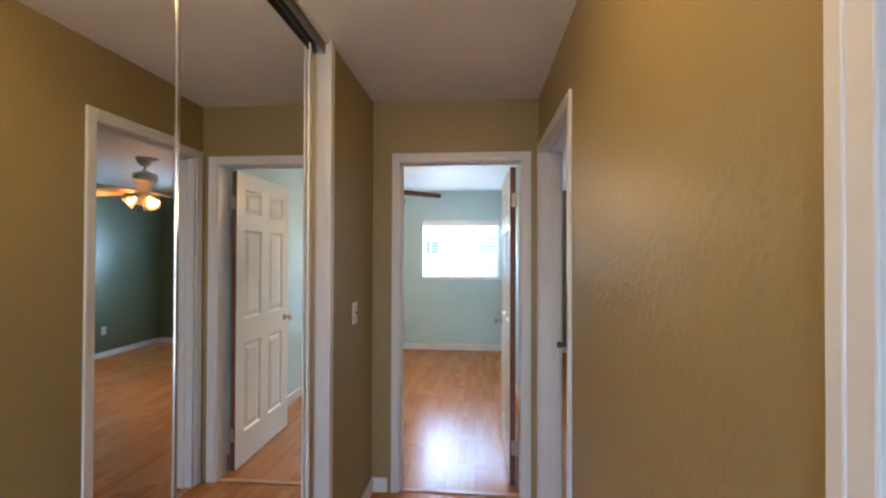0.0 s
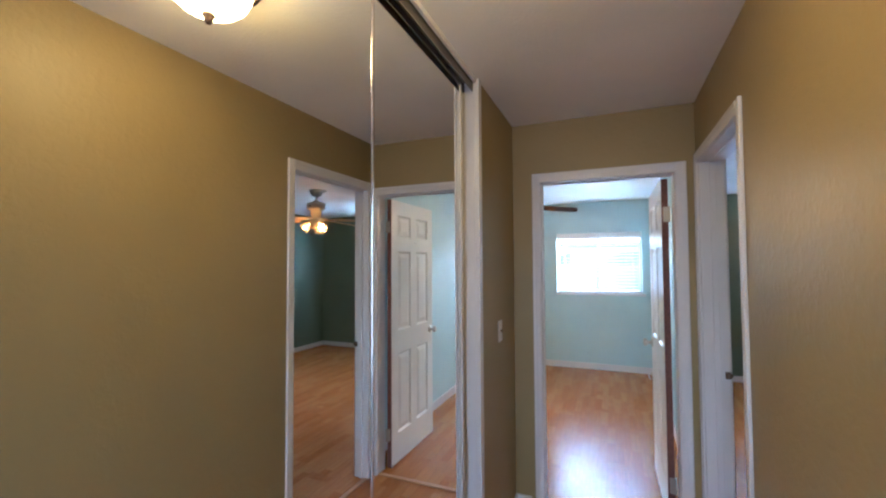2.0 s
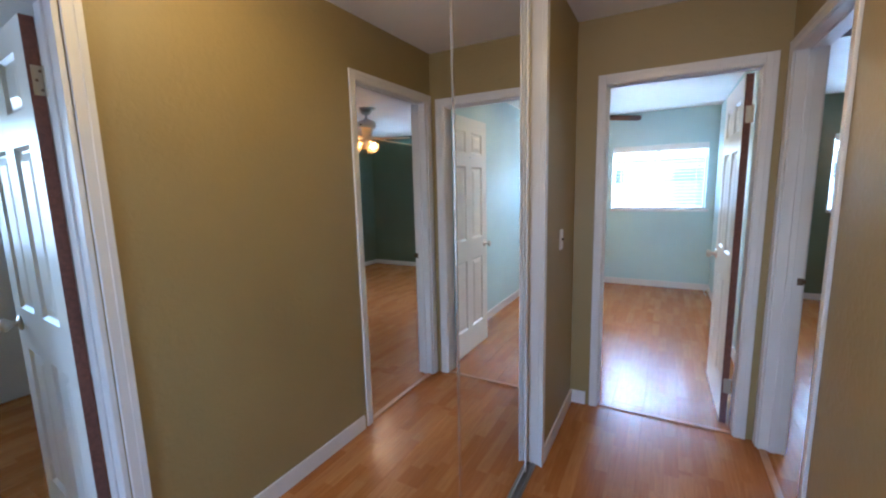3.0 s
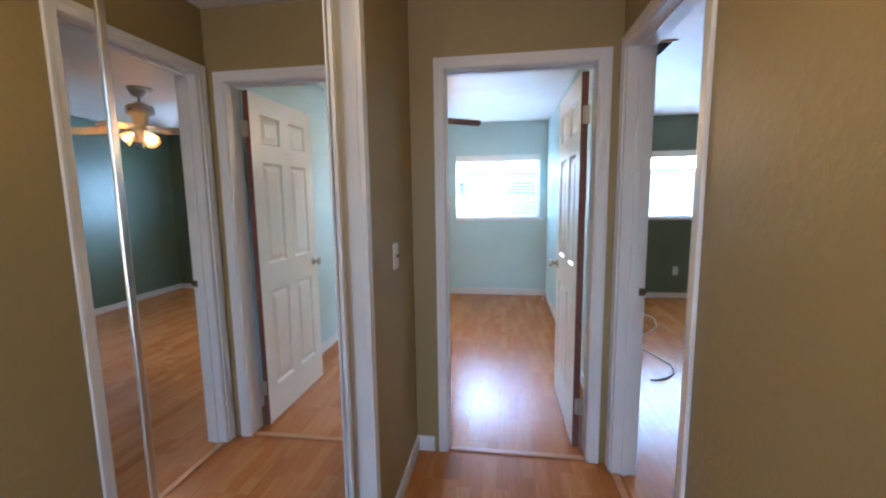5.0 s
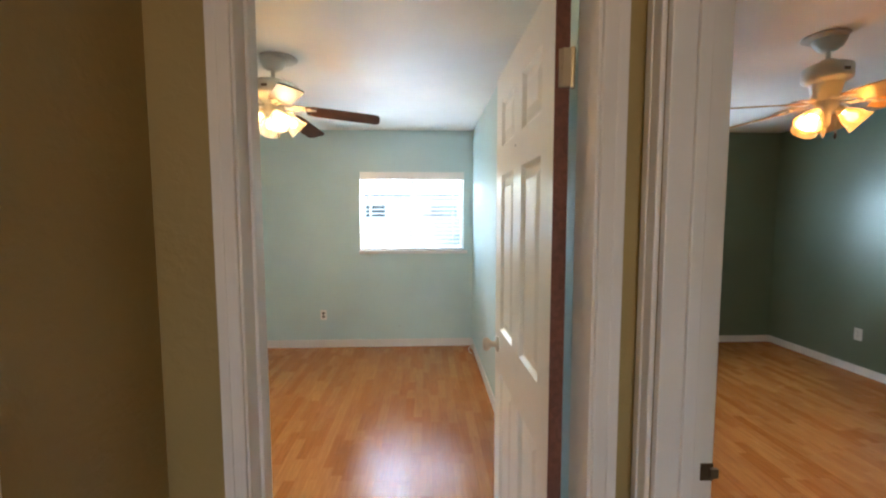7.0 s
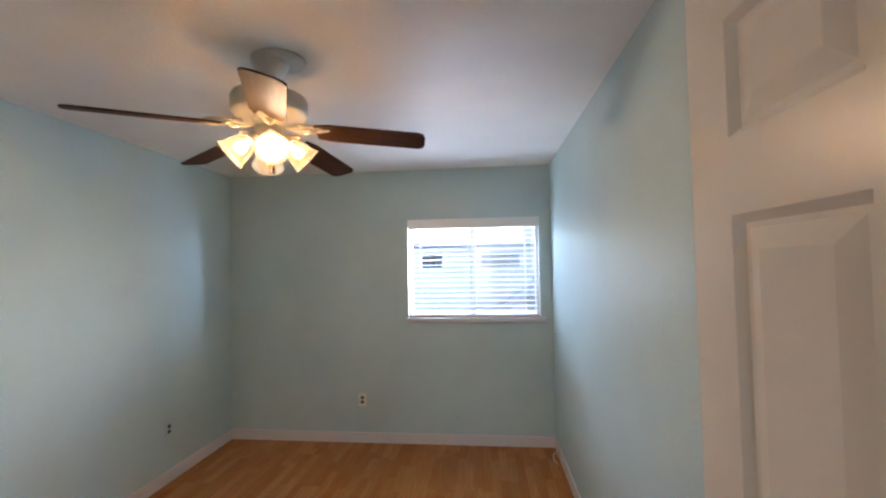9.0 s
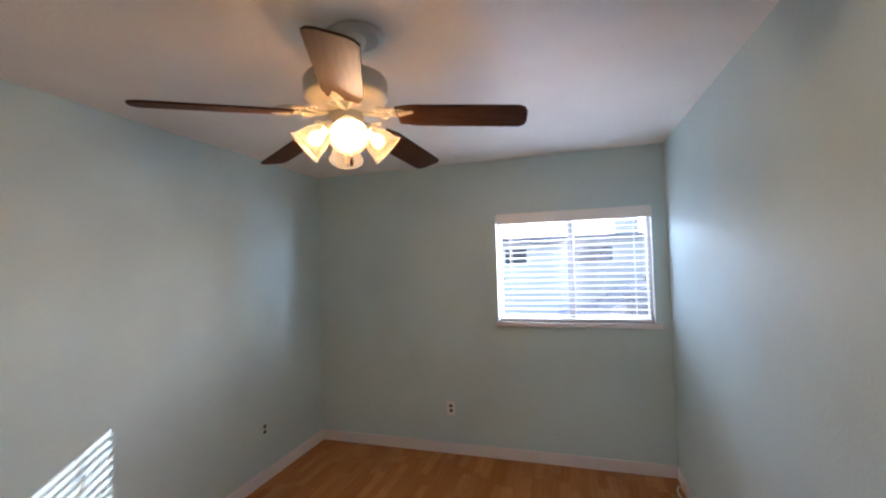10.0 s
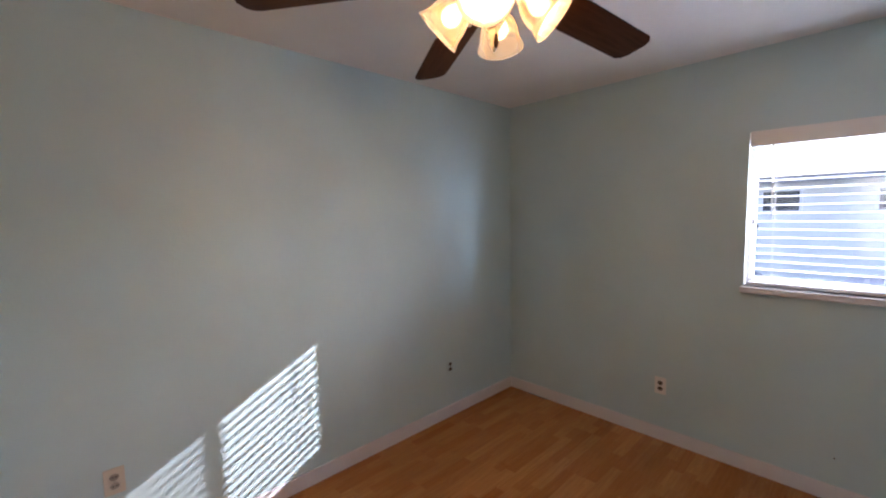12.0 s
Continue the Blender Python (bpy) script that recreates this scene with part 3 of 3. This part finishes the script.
wall_plate("light_switch", "white toggle light switch on the tan wall", "light switch", (HALL_W, 2.147, 1.157), 90, PLATE, SOCKET)
wall_plate("wall_outlet", "white outlet plate with dark sockets under the window", "outlet", (-1.186, ROOM_N, 0.372), 0, PLATE, SOCKET)
wall_plate("wall_outlet", "outlet with its plate painted pale blue like the wall", "outlet", (ROOM_W, 5.487, 0.388), 90, BLUE, SOCKET, 0.10, 0.06)
wall_plate("wall_outlet", "worn beige outlet plate on the blue wall", "outlet", (ROOM_W, 3.492, 0.445), 90, BEIGE, WORN)
wall_plate("wall_outlet", "white outlet plate on the dark green wall", "outlet", (2.207, ROOM_N, 0.375), 0, PLATE, PLATE)
wall_plate("wall_outlet", "white outlet plate on the dark green wall", "outlet", (GREEN_E, 5.26, 0.368), -90, PLATE, PLATE)

# ---- ceiling fans ----


def blade_mesh(length, width, clipped):
    """A flat blade from x = 0.18 outward, pitched, with clipped or rounded tip corners."""
    bm = bmesh.new()
    r0, r1 = 0.185, length
    if clipped:
        outline = [(r0, -width * 0.40), (r0 + 0.06, -width / 2), (r1 - 0.026, -width / 2), (r1 - 0.008, -width * 0.40), (r1, -width * 0.22), (r1, width * 0.22), (r1 - 0.008, width * 0.40), (r1 - 0.026, width / 2), (r0 + 0.06, width / 2), (r0, width * 0.40)]
    else:
        tip = [(r1 - 0.09 + 0.09 * math.cos(a), width / 2 * math.sin(a)) for a in (math.pi * (i / 10 - 0.5) for i in range(11))]
        outline = [(r0, -width * 0.34), (r0 + 0.12, -width * 0.46)] + tip + [(r0 + 0.12, width * 0.46), (r0, width * 0.34)]
    turn = Matrix.Rotation(radians(-12), 4, "X")
    low = [bm.verts.new(turn @ Vector((x, y, -0.003))) for x, y in outline]
    high = [bm.verts.new(turn @ Vector((x, y, 0.003))) for x, y in outline]
    bm.faces.new(low)
    bm.faces.new(high)
    for i in range(len(low)):
        j = (i + 1) % len(low)
        bm.faces.new((low[i], low[j], high[j], high[i]))
    return bm


def ceiling_fan(label, x, y, first, blade_material, clipped, length, width, glass, lights, light_first, drop, shift, girth, rise):
    f = thing("ceiling_fan", label, "ceiling fan", (x, y, TOP))
    part("ceiling_plate", lathe([(0, 0), (0.097, 0), (0.102, -0.006), (0.097, -0.013), (0.090, -0.011), (0.085, -0.020), (0.076, -0.018), (0, -0.018)], 40, m=Matrix.Translation((*shift, 0))), FAN_WHITE, f, "ridged round ceiling plate", True)
    part("canopy", lathe([(0, 0), (0.072, 0), (0.075, -0.012), (0.070, -0.035), (0.055, -0.062), (0.030, -0.080), (0, -0.082)], 32), FAN_WHITE, f, smooth=True)
    part("downrod", lathe([(0.012, -0.07), (0.012, -0.155 - drop)], 16), FAN_WHITE, f)
    low = Matrix.Translation((0, 0, -drop))
    upper = Matrix.Translation((0, 0, rise - drop))
    part("motor_housing", lathe([(0, -0.126), (0.030, -0.128), (0.046, -0.142), (girth * 0.78, -0.153), (girth * 0.95, -0.163), (girth, -0.176), (girth, -0.226), (girth * 0.94, -0.238), (girth * 0.78, -0.246), (0.070, -0.256), (0.056, -0.292 - rise), (0, -0.294 - rise)], 48, m=upper), FAN_WHITE, f, smooth=True)
    part("vent_slot", one_box(-0.016, 0.016, -girth - 0.0015, -girth + 0.0005, -0.212 - drop + rise, -0.196 - drop + rise), BRONZE, f)
    for k in range(5):
        a = first + 72 * k
        bm = bmesh.new()
        tube([(0.06, 0, -0.266), (0.10, 0.012, -0.272), (0.15, 0.026, -0.268), (0.20, 0.036, -0.276), (0.235, 0.020, -0.280)], 0.006, 8, bm)
        tube([(0.06, 0, -0.266), (0.10, -0.012, -0.272), (0.15, -0.026, -0.268), (0.20, -0.036, -0.276), (0.235, -0.020, -0.280)], 0.006, 8, bm)
        tube([(0.15, -0.026, -0.268), (0.165, 0, -0.272), (0.15, 0.026, -0.268)], 0.005, 8, bm)
        for side in (-1, 1):
            tube([(0.128 + 0.017 * math.cos(u), side * 0.036 + 0.017 * math.sin(u), -0.270) for u in (2 * math.pi * i / 14 for i in range(15))], 0.0045, 6, bm)
        box(bm, 0.19, 0.245, -0.032, 0.032, -0.2865, -0.2825, edge=0.001)
        arm = part("blade_bracket", bm, FAN_WHITE, f, smooth=True)
        arm.matrix_basis = pose(0, 0, -drop - 0.022, 0, 0, a)
        b = part("blade", blade_mesh(length, width, clipped), blade_material, f)
        b.matrix_basis = pose(0, 0, -0.288 - drop, 0, 5.0, a)
    part("light_fitter", lathe([(0, -0.272), (0.052, -0.274), (0.060, -0.288), (0.058, -0.315), (0.045, -0.335), (0.030, -0.345), (0.028, -0.40), (0.016, -0.42), (0, -0.424)], 32, m=low), FAN_WHITE, f, smooth=True)
    for k in range(lights):
        a = light_first + 360 / lights * k
        base = low @ pose(0, 0, -0.330, 0, 0, a) @ Matrix.Translation((0.055, 0, 0)) @ Matrix.Rotation(radians(132), 4, "Y") @ Matrix.Diagonal((0.92, 0.92, 0.92, 1))
        h = part("shade_holder", lathe([(0, -0.02), (0.020, -0.02), (0.026, 0.0), (0.027, 0.024), (0.022, 0.026), (0, 0.026)], 20, m=base), FAN_WHITE, f, smooth=True)
        part("shade", lathe([(0.024, 0.018), (0.030, 0.032), (0.046, 0.055), (0.055, 0.080), (0.058, 0.105), (0.070, 0.132), (0.067, 0.132), (0.055, 0.104), (0.052, 0.080), (0.043, 0.056), (0.026, 0.033)], 28, m=base), glass, h, "glowing bell glass shade", True)
        part("bulb", lathe([(0, 0.026), (0.012, 0.028), (0.014, 0.045), (0.026, 0.068), (0.027, 0.084), (0.016, 0.100), (0, 0.104)], 20, m=base), BULB, h, "lit bulb", True)
        light = bpy.data.lights.new("bulb_light", "POINT")
        light.energy, light.color, light.shadow_soft_size = FAN_WATTS, (1.0, 0.60, 0.30), 0.024
        new("bulb_light", light).matrix_world = Matrix.Translation((x, y, TOP)) @ base @ Matrix.Translation((0, 0, 0.094))
    part("finial", lathe([(0, -0.42), (0.012, -0.424), (0.014, -0.436), (0.009, -0.446), (0.010, -0.456), (0.004, -0.470), (0, -0.476)], 16, m=low), FAN_WHITE, f, smooth=True)
    part("pull_chain", tube([(0.03, -0.03, -0.34 - drop), (0.034, -0.034, -0.40 - drop), (0.034, -0.034, -0.455 - drop)], 0.0015, 6), STEEL, f)
    part("chain_pull", lathe([(0, -0.485), (0.005, -0.480), (0.006, -0.468), (0.003, -0.452), (0, -0.450)], 12, m=Matrix.Translation((0.034, -0.034, -drop))), WALNUT, f, "small dark chain pull", True)
    return f


ceiling_fan("white ceiling fan with dark walnut blades and lit bell shades", -0.929, 4.207, 9, WALNUT, True, 0.63, 0.125, SHADE_GLASS, 4, -58, 0.0, (0.038, 0.015), 0.147, 0.0)
ceiling_fan("white ceiling fan with honey wood blades and amber bell shades", 2.12, 3.82, 42.5, MAPLE, False, 0.66, 0.168, AMBER_GLASS, 3, 200, 0.056, (-0.025, 0.0), 0.108, 0.062)

# ---- window blinds ----


def slat_mesh(half):
    """A slightly crowned slat, 48 mm deep."""
    bm = bmesh.new()
    rows = [(-0.024, -0.0008), (-0.012, 0.0008), (0.0, 0.0014), (0.012, 0.0008), (0.024, -0.0008)]
    low = [[bm.verts.new((s * half, y, h - 0.0013)) for y, h in rows] for s in (-1, 1)]
    high = [[bm.verts.new((s * half, y, h + 0.0013)) for y, h in rows] for s in (-1, 1)]
    for j in range(4):
        bm.faces.new((low[0][j], low[0][j + 1], low[1][j + 1], low[1][j]))
        bm.faces.new((high[0][j], high[0][j + 1], high[1][j + 1], high[1][j]))
        for e in (0, 1):
            bm.faces.new((low[e][j], low[e][j + 1], high[e][j + 1], high[e][j]))
    for j in (0, 4):
        bm.faces.new((low[0][j], low[1][j], high[1][j], high[0][j]))
    return mesh_of("slat", bm, SLAT)


def window_blind(label, x0, x1, z0, z1, tilt):
    """An open slatted blind inside a window's reveal, with valance, ladder cords, wand and pull cord."""
    blind = thing("window_blind", label, "blind", ((x0 + x1) / 2, ROOM_N + 0.025, z0))
    half, tall = (x1 - x0) / 2 - 0.008, z1 - z0
    part("head_rail", one_box(-half, half, -0.012, 0.030, tall - 0.045, tall - 0.002), SLAT, blind)
    part("valance", one_box(-half - 0.004, half + 0.012, -0.032, -0.014, tall - 0.082, tall + 0.004, edge=0.003), SLAT, blind, "white valance board")
    slat_me = slat_mesh(half - 0.012)
    for i in range(17):
        z = 0.050 + i * 0.0455
        if z > tall - 0.075:
            break
        s = new("slat", slat_me)
        s.parent = blind
        s.matrix_basis = pose(0, 0.008, z, tilt + 1.2 * math.sin(i * 2.1), 0.12 * math.sin(i * 1.3), 0)
    part("bottom_rail", one_box(-half + 0.012, half - 0.012, -0.016, 0.030, 0.006, 0.024, edge=0.003), SLAT, blind)
    for x in (-half + 0.11, 0.0, half - 0.11):
        for y in (-0.018, 0.033):
            part("ladder_cord", tube([(x, y, 0.02), (x, y, tall - 0.05)], 0.0012, 5), CORD, blind)
    part("tilt_wand", tube([(-half + 0.105, -0.036, 0.38), (-half + 0.10, -0.036, 0.80)], 0.004, 8), CORD, blind)
    part("pull_cord", tube([(half - 0.05, -0.036, 0.34), (half - 0.052, -0.036, 0.60), (half - 0.05, -0.036, 0.80)], 0.0016, 6), CORD, blind)
    part("cord_tassel", lathe([(0, 0.345), (0.004, 0.343), (0.007, 0.318), (0, 0.315)], 12, m=Matrix.Translation((half - 0.05, -0.036, 0))), SOCKET, blind, "small dark cord tassel")
    for dx, dz in ((0.020, 0.355), (0.038, 0.325)):
        part("cord_cleat", one_box(-half + dx, -half + dx + 0.010, -0.030, -0.024, dz, dz + 0.028, edge=0.002), SOCKET, blind, "small dark clip")
    return blind


window_blind("white faux wood blind with open slats in the blue room's window", *WIN_BLUE, 0.0)
window_blind("white faux wood blind with open slats in the green room's window", *WIN_GREEN, 0.0)

# ---- green room things ----
vent = thing("ceiling_vent", "white ceiling vent with dark slots", "vent", (0.89, 3.60, TOP))
# Black sheet on the ceiling puts the duct's darkness behind the slats.
part("duct_shade", one_box(-0.125, 0.125, -0.13, 0.13, -0.003, 0.0), BLACK, vent)
for b in ((-0.145, 0.145, -0.15, -0.125), (-0.145, 0.145, 0.125, 0.15), (-0.145, -0.12, -0.125, 0.125), (0.12, 0.145, -0.125, 0.125)):
    part("vent_frame", one_box(*b, -0.008, 0.0, edge=0.002), PLATE, vent)
for i in range(8):
    s = part("vent_slat", one_box(-0.12, 0.12, -0.011, 0.011, -0.0008, 0.0008), PLATE, vent)
    s.matrix_basis = pose(0, -0.11 + i * 0.0315, -0.009, 40, 0, 0)
cable = thing("cable", "loose cable lying in curls on the laminate floor", "cable")
curl = [(1.02, 3.575), (1.06, 3.575), (1.12, 3.60), (1.18, 3.64), (1.23, 3.70), (1.26, 3.78), (1.28, 3.88), (1.25, 3.98), (1.21, 4.10), (1.18, 4.20)]
loop = [(1.18, 4.20), (1.16, 4.32), (1.20, 4.47), (1.30, 4.62), (1.42, 4.75), (1.53, 4.92), (1.58, 5.10), (1.60, 5.26), (1.57, 5.34), (1.51, 5.34), (1.47, 5.25)]
part("dark_lead", tube([(x, y, 0.006) for x, y in curl[:6]], 0.005, 8), SOCKET, cable, "dark end of the cable", True)
part("pale_lead", tube([(x, y, 0.006) for x, y in curl[5:] + loop[1:]], 0.006, 8), CREAM, cable, "pale length of the cable", True)

# ---- blue room small things ----
jack = thing("cable_jack", "small metal cable jack on the baseboard in the corner", "cable jack", (ROOM_E - T, 6.02, 0.055))
part("jack_box", one_box(-0.022, 0.0, -0.028, 0.028, -0.022, 0.022, edge=0.004), BEIGE, jack)
part("connector", lathe([(0, 0), (0.006, 0), (0.006, 0.02), (0, 0.02)], 12, m=Matrix.Translation((-0.022, 0, 0)) @ Matrix.Rotation(radians(-90), 4, "Y")), NICKEL, jack)
part("short_lead", tube([(-0.040, 0, 0), (-0.055, -0.02, -0.01), (-0.050, -0.05, -0.035), (-0.03, -0.08, -0.047)], 0.004, 8), CORD, jack)

# A dark dot on the far wall, built as a small round head.
nail = thing("nail", "small dark dot on the blue wall", "nail", (-0.336, ROOM_N, 0.233))
part("head", lathe([(0, 0), (0.004, 0), (0.004, 0.0015), (0, 0.002)], 10, m=Matrix.Rotation(radians(90), 4, "X")), SOCKET, nail)

# ---- outside ----
setting("ground", one_box(-400, 400, -400, 900, -0.32, -0.25), GROUND)
house = thing("house", "cream stucco house with a low grey roof across the way", "house", (0, 15, -0.25))
wall_me = one_box(-14, 12, 0.0, 0.2, 0, 2.36)
part("wall", wall_me, STUCCO, house)
bm = bmesh.new()
for tri in (((-14.6, -0.5, 2.42), (12.6, -0.5, 2.42), (12.6, 5.5, 2.62), (-14.6, 5.5, 2.62)), ((-14.6, -0.5, 2.32), (12.6, -0.5, 2.32), (12.6, 5.5, 2.52), (-14.6, 5.5, 2.52))):
    bm.faces.new([bm.verts.new(p) for p in tri])
box(bm, -14.6, 12.6, -0.52, -0.49, 2.30, 2.44)
part("roof", bm, ROOF, house, "grey shingle roof")
for a, b in ((-1.98, -1.36), (-0.19, 0.95), (3.4, 4.6), (-6.2, -5.0)):
    w = part("window", one_box(a - 0.05, b + 0.05, -0.03, 0.0, 1.66, 2.18, edge=0.006), VINYL, house)
    part("pane", one_box(a, b, -0.036, -0.031, 1.71, 2.13), DARK_PANE, w)
part("chimney", one_box(1.15, 1.75, 0.8, 1.4, 2.3, 2.98), STUCCO, house)


def parked_car(label, at, paint):
    """A saloon seen side on, its length along x."""
    car = thing("car", label, "car", at)
    side = [(-2.1, 0.35), (-2.12, 0.75), (-1.75, 0.92), (-1.25, 0.98), (-0.75, 1.38), (0.45, 1.40), (1.05, 1.02), (1.85, 0.86), (2.10, 0.68), (2.12, 0.35)]
    bm = bmesh.new()
    near, far = [bm.verts.new((x, -0.85, z)) for x, z in side], [bm.verts.new((x, 0.85, z)) for x, z in side]
    bm.faces.new(near)
    bm.faces.new(far)
    for i in range(len(side)):
        j = (i + 1) % len(side)
        bm.faces.new((near[i], near[j], far[j], far[i]))
    bmesh.ops.bevel(bm, geom=list(bm.edges), offset=0.05, segments=2, affect="EDGES")
    part("body", bm, paint, car)
    for a, b in ((-0.95, -0.2), (-0.12, 0.62)):
        part("side_window", one_box(a, b, -0.856, -0.850, 1.02, 1.30), DARK_PANE, car)
    for x in (-1.35, 1.35):
        for y in (-0.78, 0.78):
            m = Matrix.Translation((x, y, 0.32)) @ Matrix.Rotation(radians(90), 4, "X")
            wheel = part("wheel", lathe([(0, -0.1), (0.30, -0.1), (0.32, -0.07), (0.32, 0.07), (0.30, 0.1), (0, 0.1)], 28, m=m), RUBBER, car)
            part("rim", lathe([(0, 0.104), (0.18, 0.102), (0.20, 0.09)], 24, m=m), ALUMINIUM, wheel)
    return car


parked_car("dark blue parked car in front of the cream house", (-3.1, 9.7, -0.25), CAR_PAINT)
parked_car("grey-lilac parked car in front of the cream house", (1.5, 10.1, -0.25), GREY_PAINT)

# ---- floor planks ----
PLANK_L, PLANK_W, GAP = 1.21, 0.192, 0.0004


def plank_mesh(length, width):
    bm = bmesh.new()
    c = 0.0004
    base = [bm.verts.new((sx * length / 2, sy * width / 2, -0.008)) for sx, sy in ((-1, -1), (1, -1), (1, 1), (-1, 1))]
    mid = [bm.verts.new((v.co.x, v.co.y, -c)) for v in base]
    top = [bm.verts.new((v.co.x * (1 - 2 * c / length), v.co.y * (1 - 2 * c / width), 0.0)) for v in base]
    bm.faces.new(top)
    for a, b in ((base, mid), (mid, top)):
        for i in range(4):
            j = (i + 1) % 4
            bm.faces.new((a[i], a[j], b[j], b[i]))
    return mesh_of("plank", bm, LAMINATE)


plank_cache = {}


def lay(floor, x0, x1, y0, y1, shift):
    """Planks that run along y, row by row, with staggered ends."""
    rows = math.ceil((x1 - x0) / PLANK_W)
    for r in range(rows):
        a, b = x0 + r * PLANK_W, min(x1, x0 + (r + 1) * PLANK_W)
        if b - a < 0.02:
            continue
        y = y0 - ((r * 0.397 + shift) % 1.0) * PLANK_L
        while y < y1:
            c, d = max(y, y0), min(y + PLANK_L, y1)
            y += PLANK_L
            if d - c < 0.03:
                continue
            key = (round(d - c, 3), round(b - a, 3))
            if key not in plank_cache:
                plank_cache[key] = plank_mesh(key[0] - GAP, key[1] - GAP)
            p = new("plank", plank_cache[key])
            p.parent = floor
            p.matrix_basis = pose((a + b) / 2, (c + d) / 2, 0, 0, 0, 90)


for label, area in (("floor_hall", (-1.28, GREEN_W - 0.06, -1.6, 2.53, 0.2)), ("floor_blue_room", (ROOM_W, ROOM_E, 2.53, ROOM_N, 0.55)), ("floor_green_room", (GREEN_W - 0.06, GREEN_E, GREEN_S, ROOM_N, 0.8)), ("floor_side_room", (GREEN_W - 0.06, 3.0, -1.6, GREEN_S - 0.115, 0.35))):
    floor = tagged(new(label), "honey-coloured three-strip laminate floor planks", "floor", kind="structure")
    lay(floor, *area)
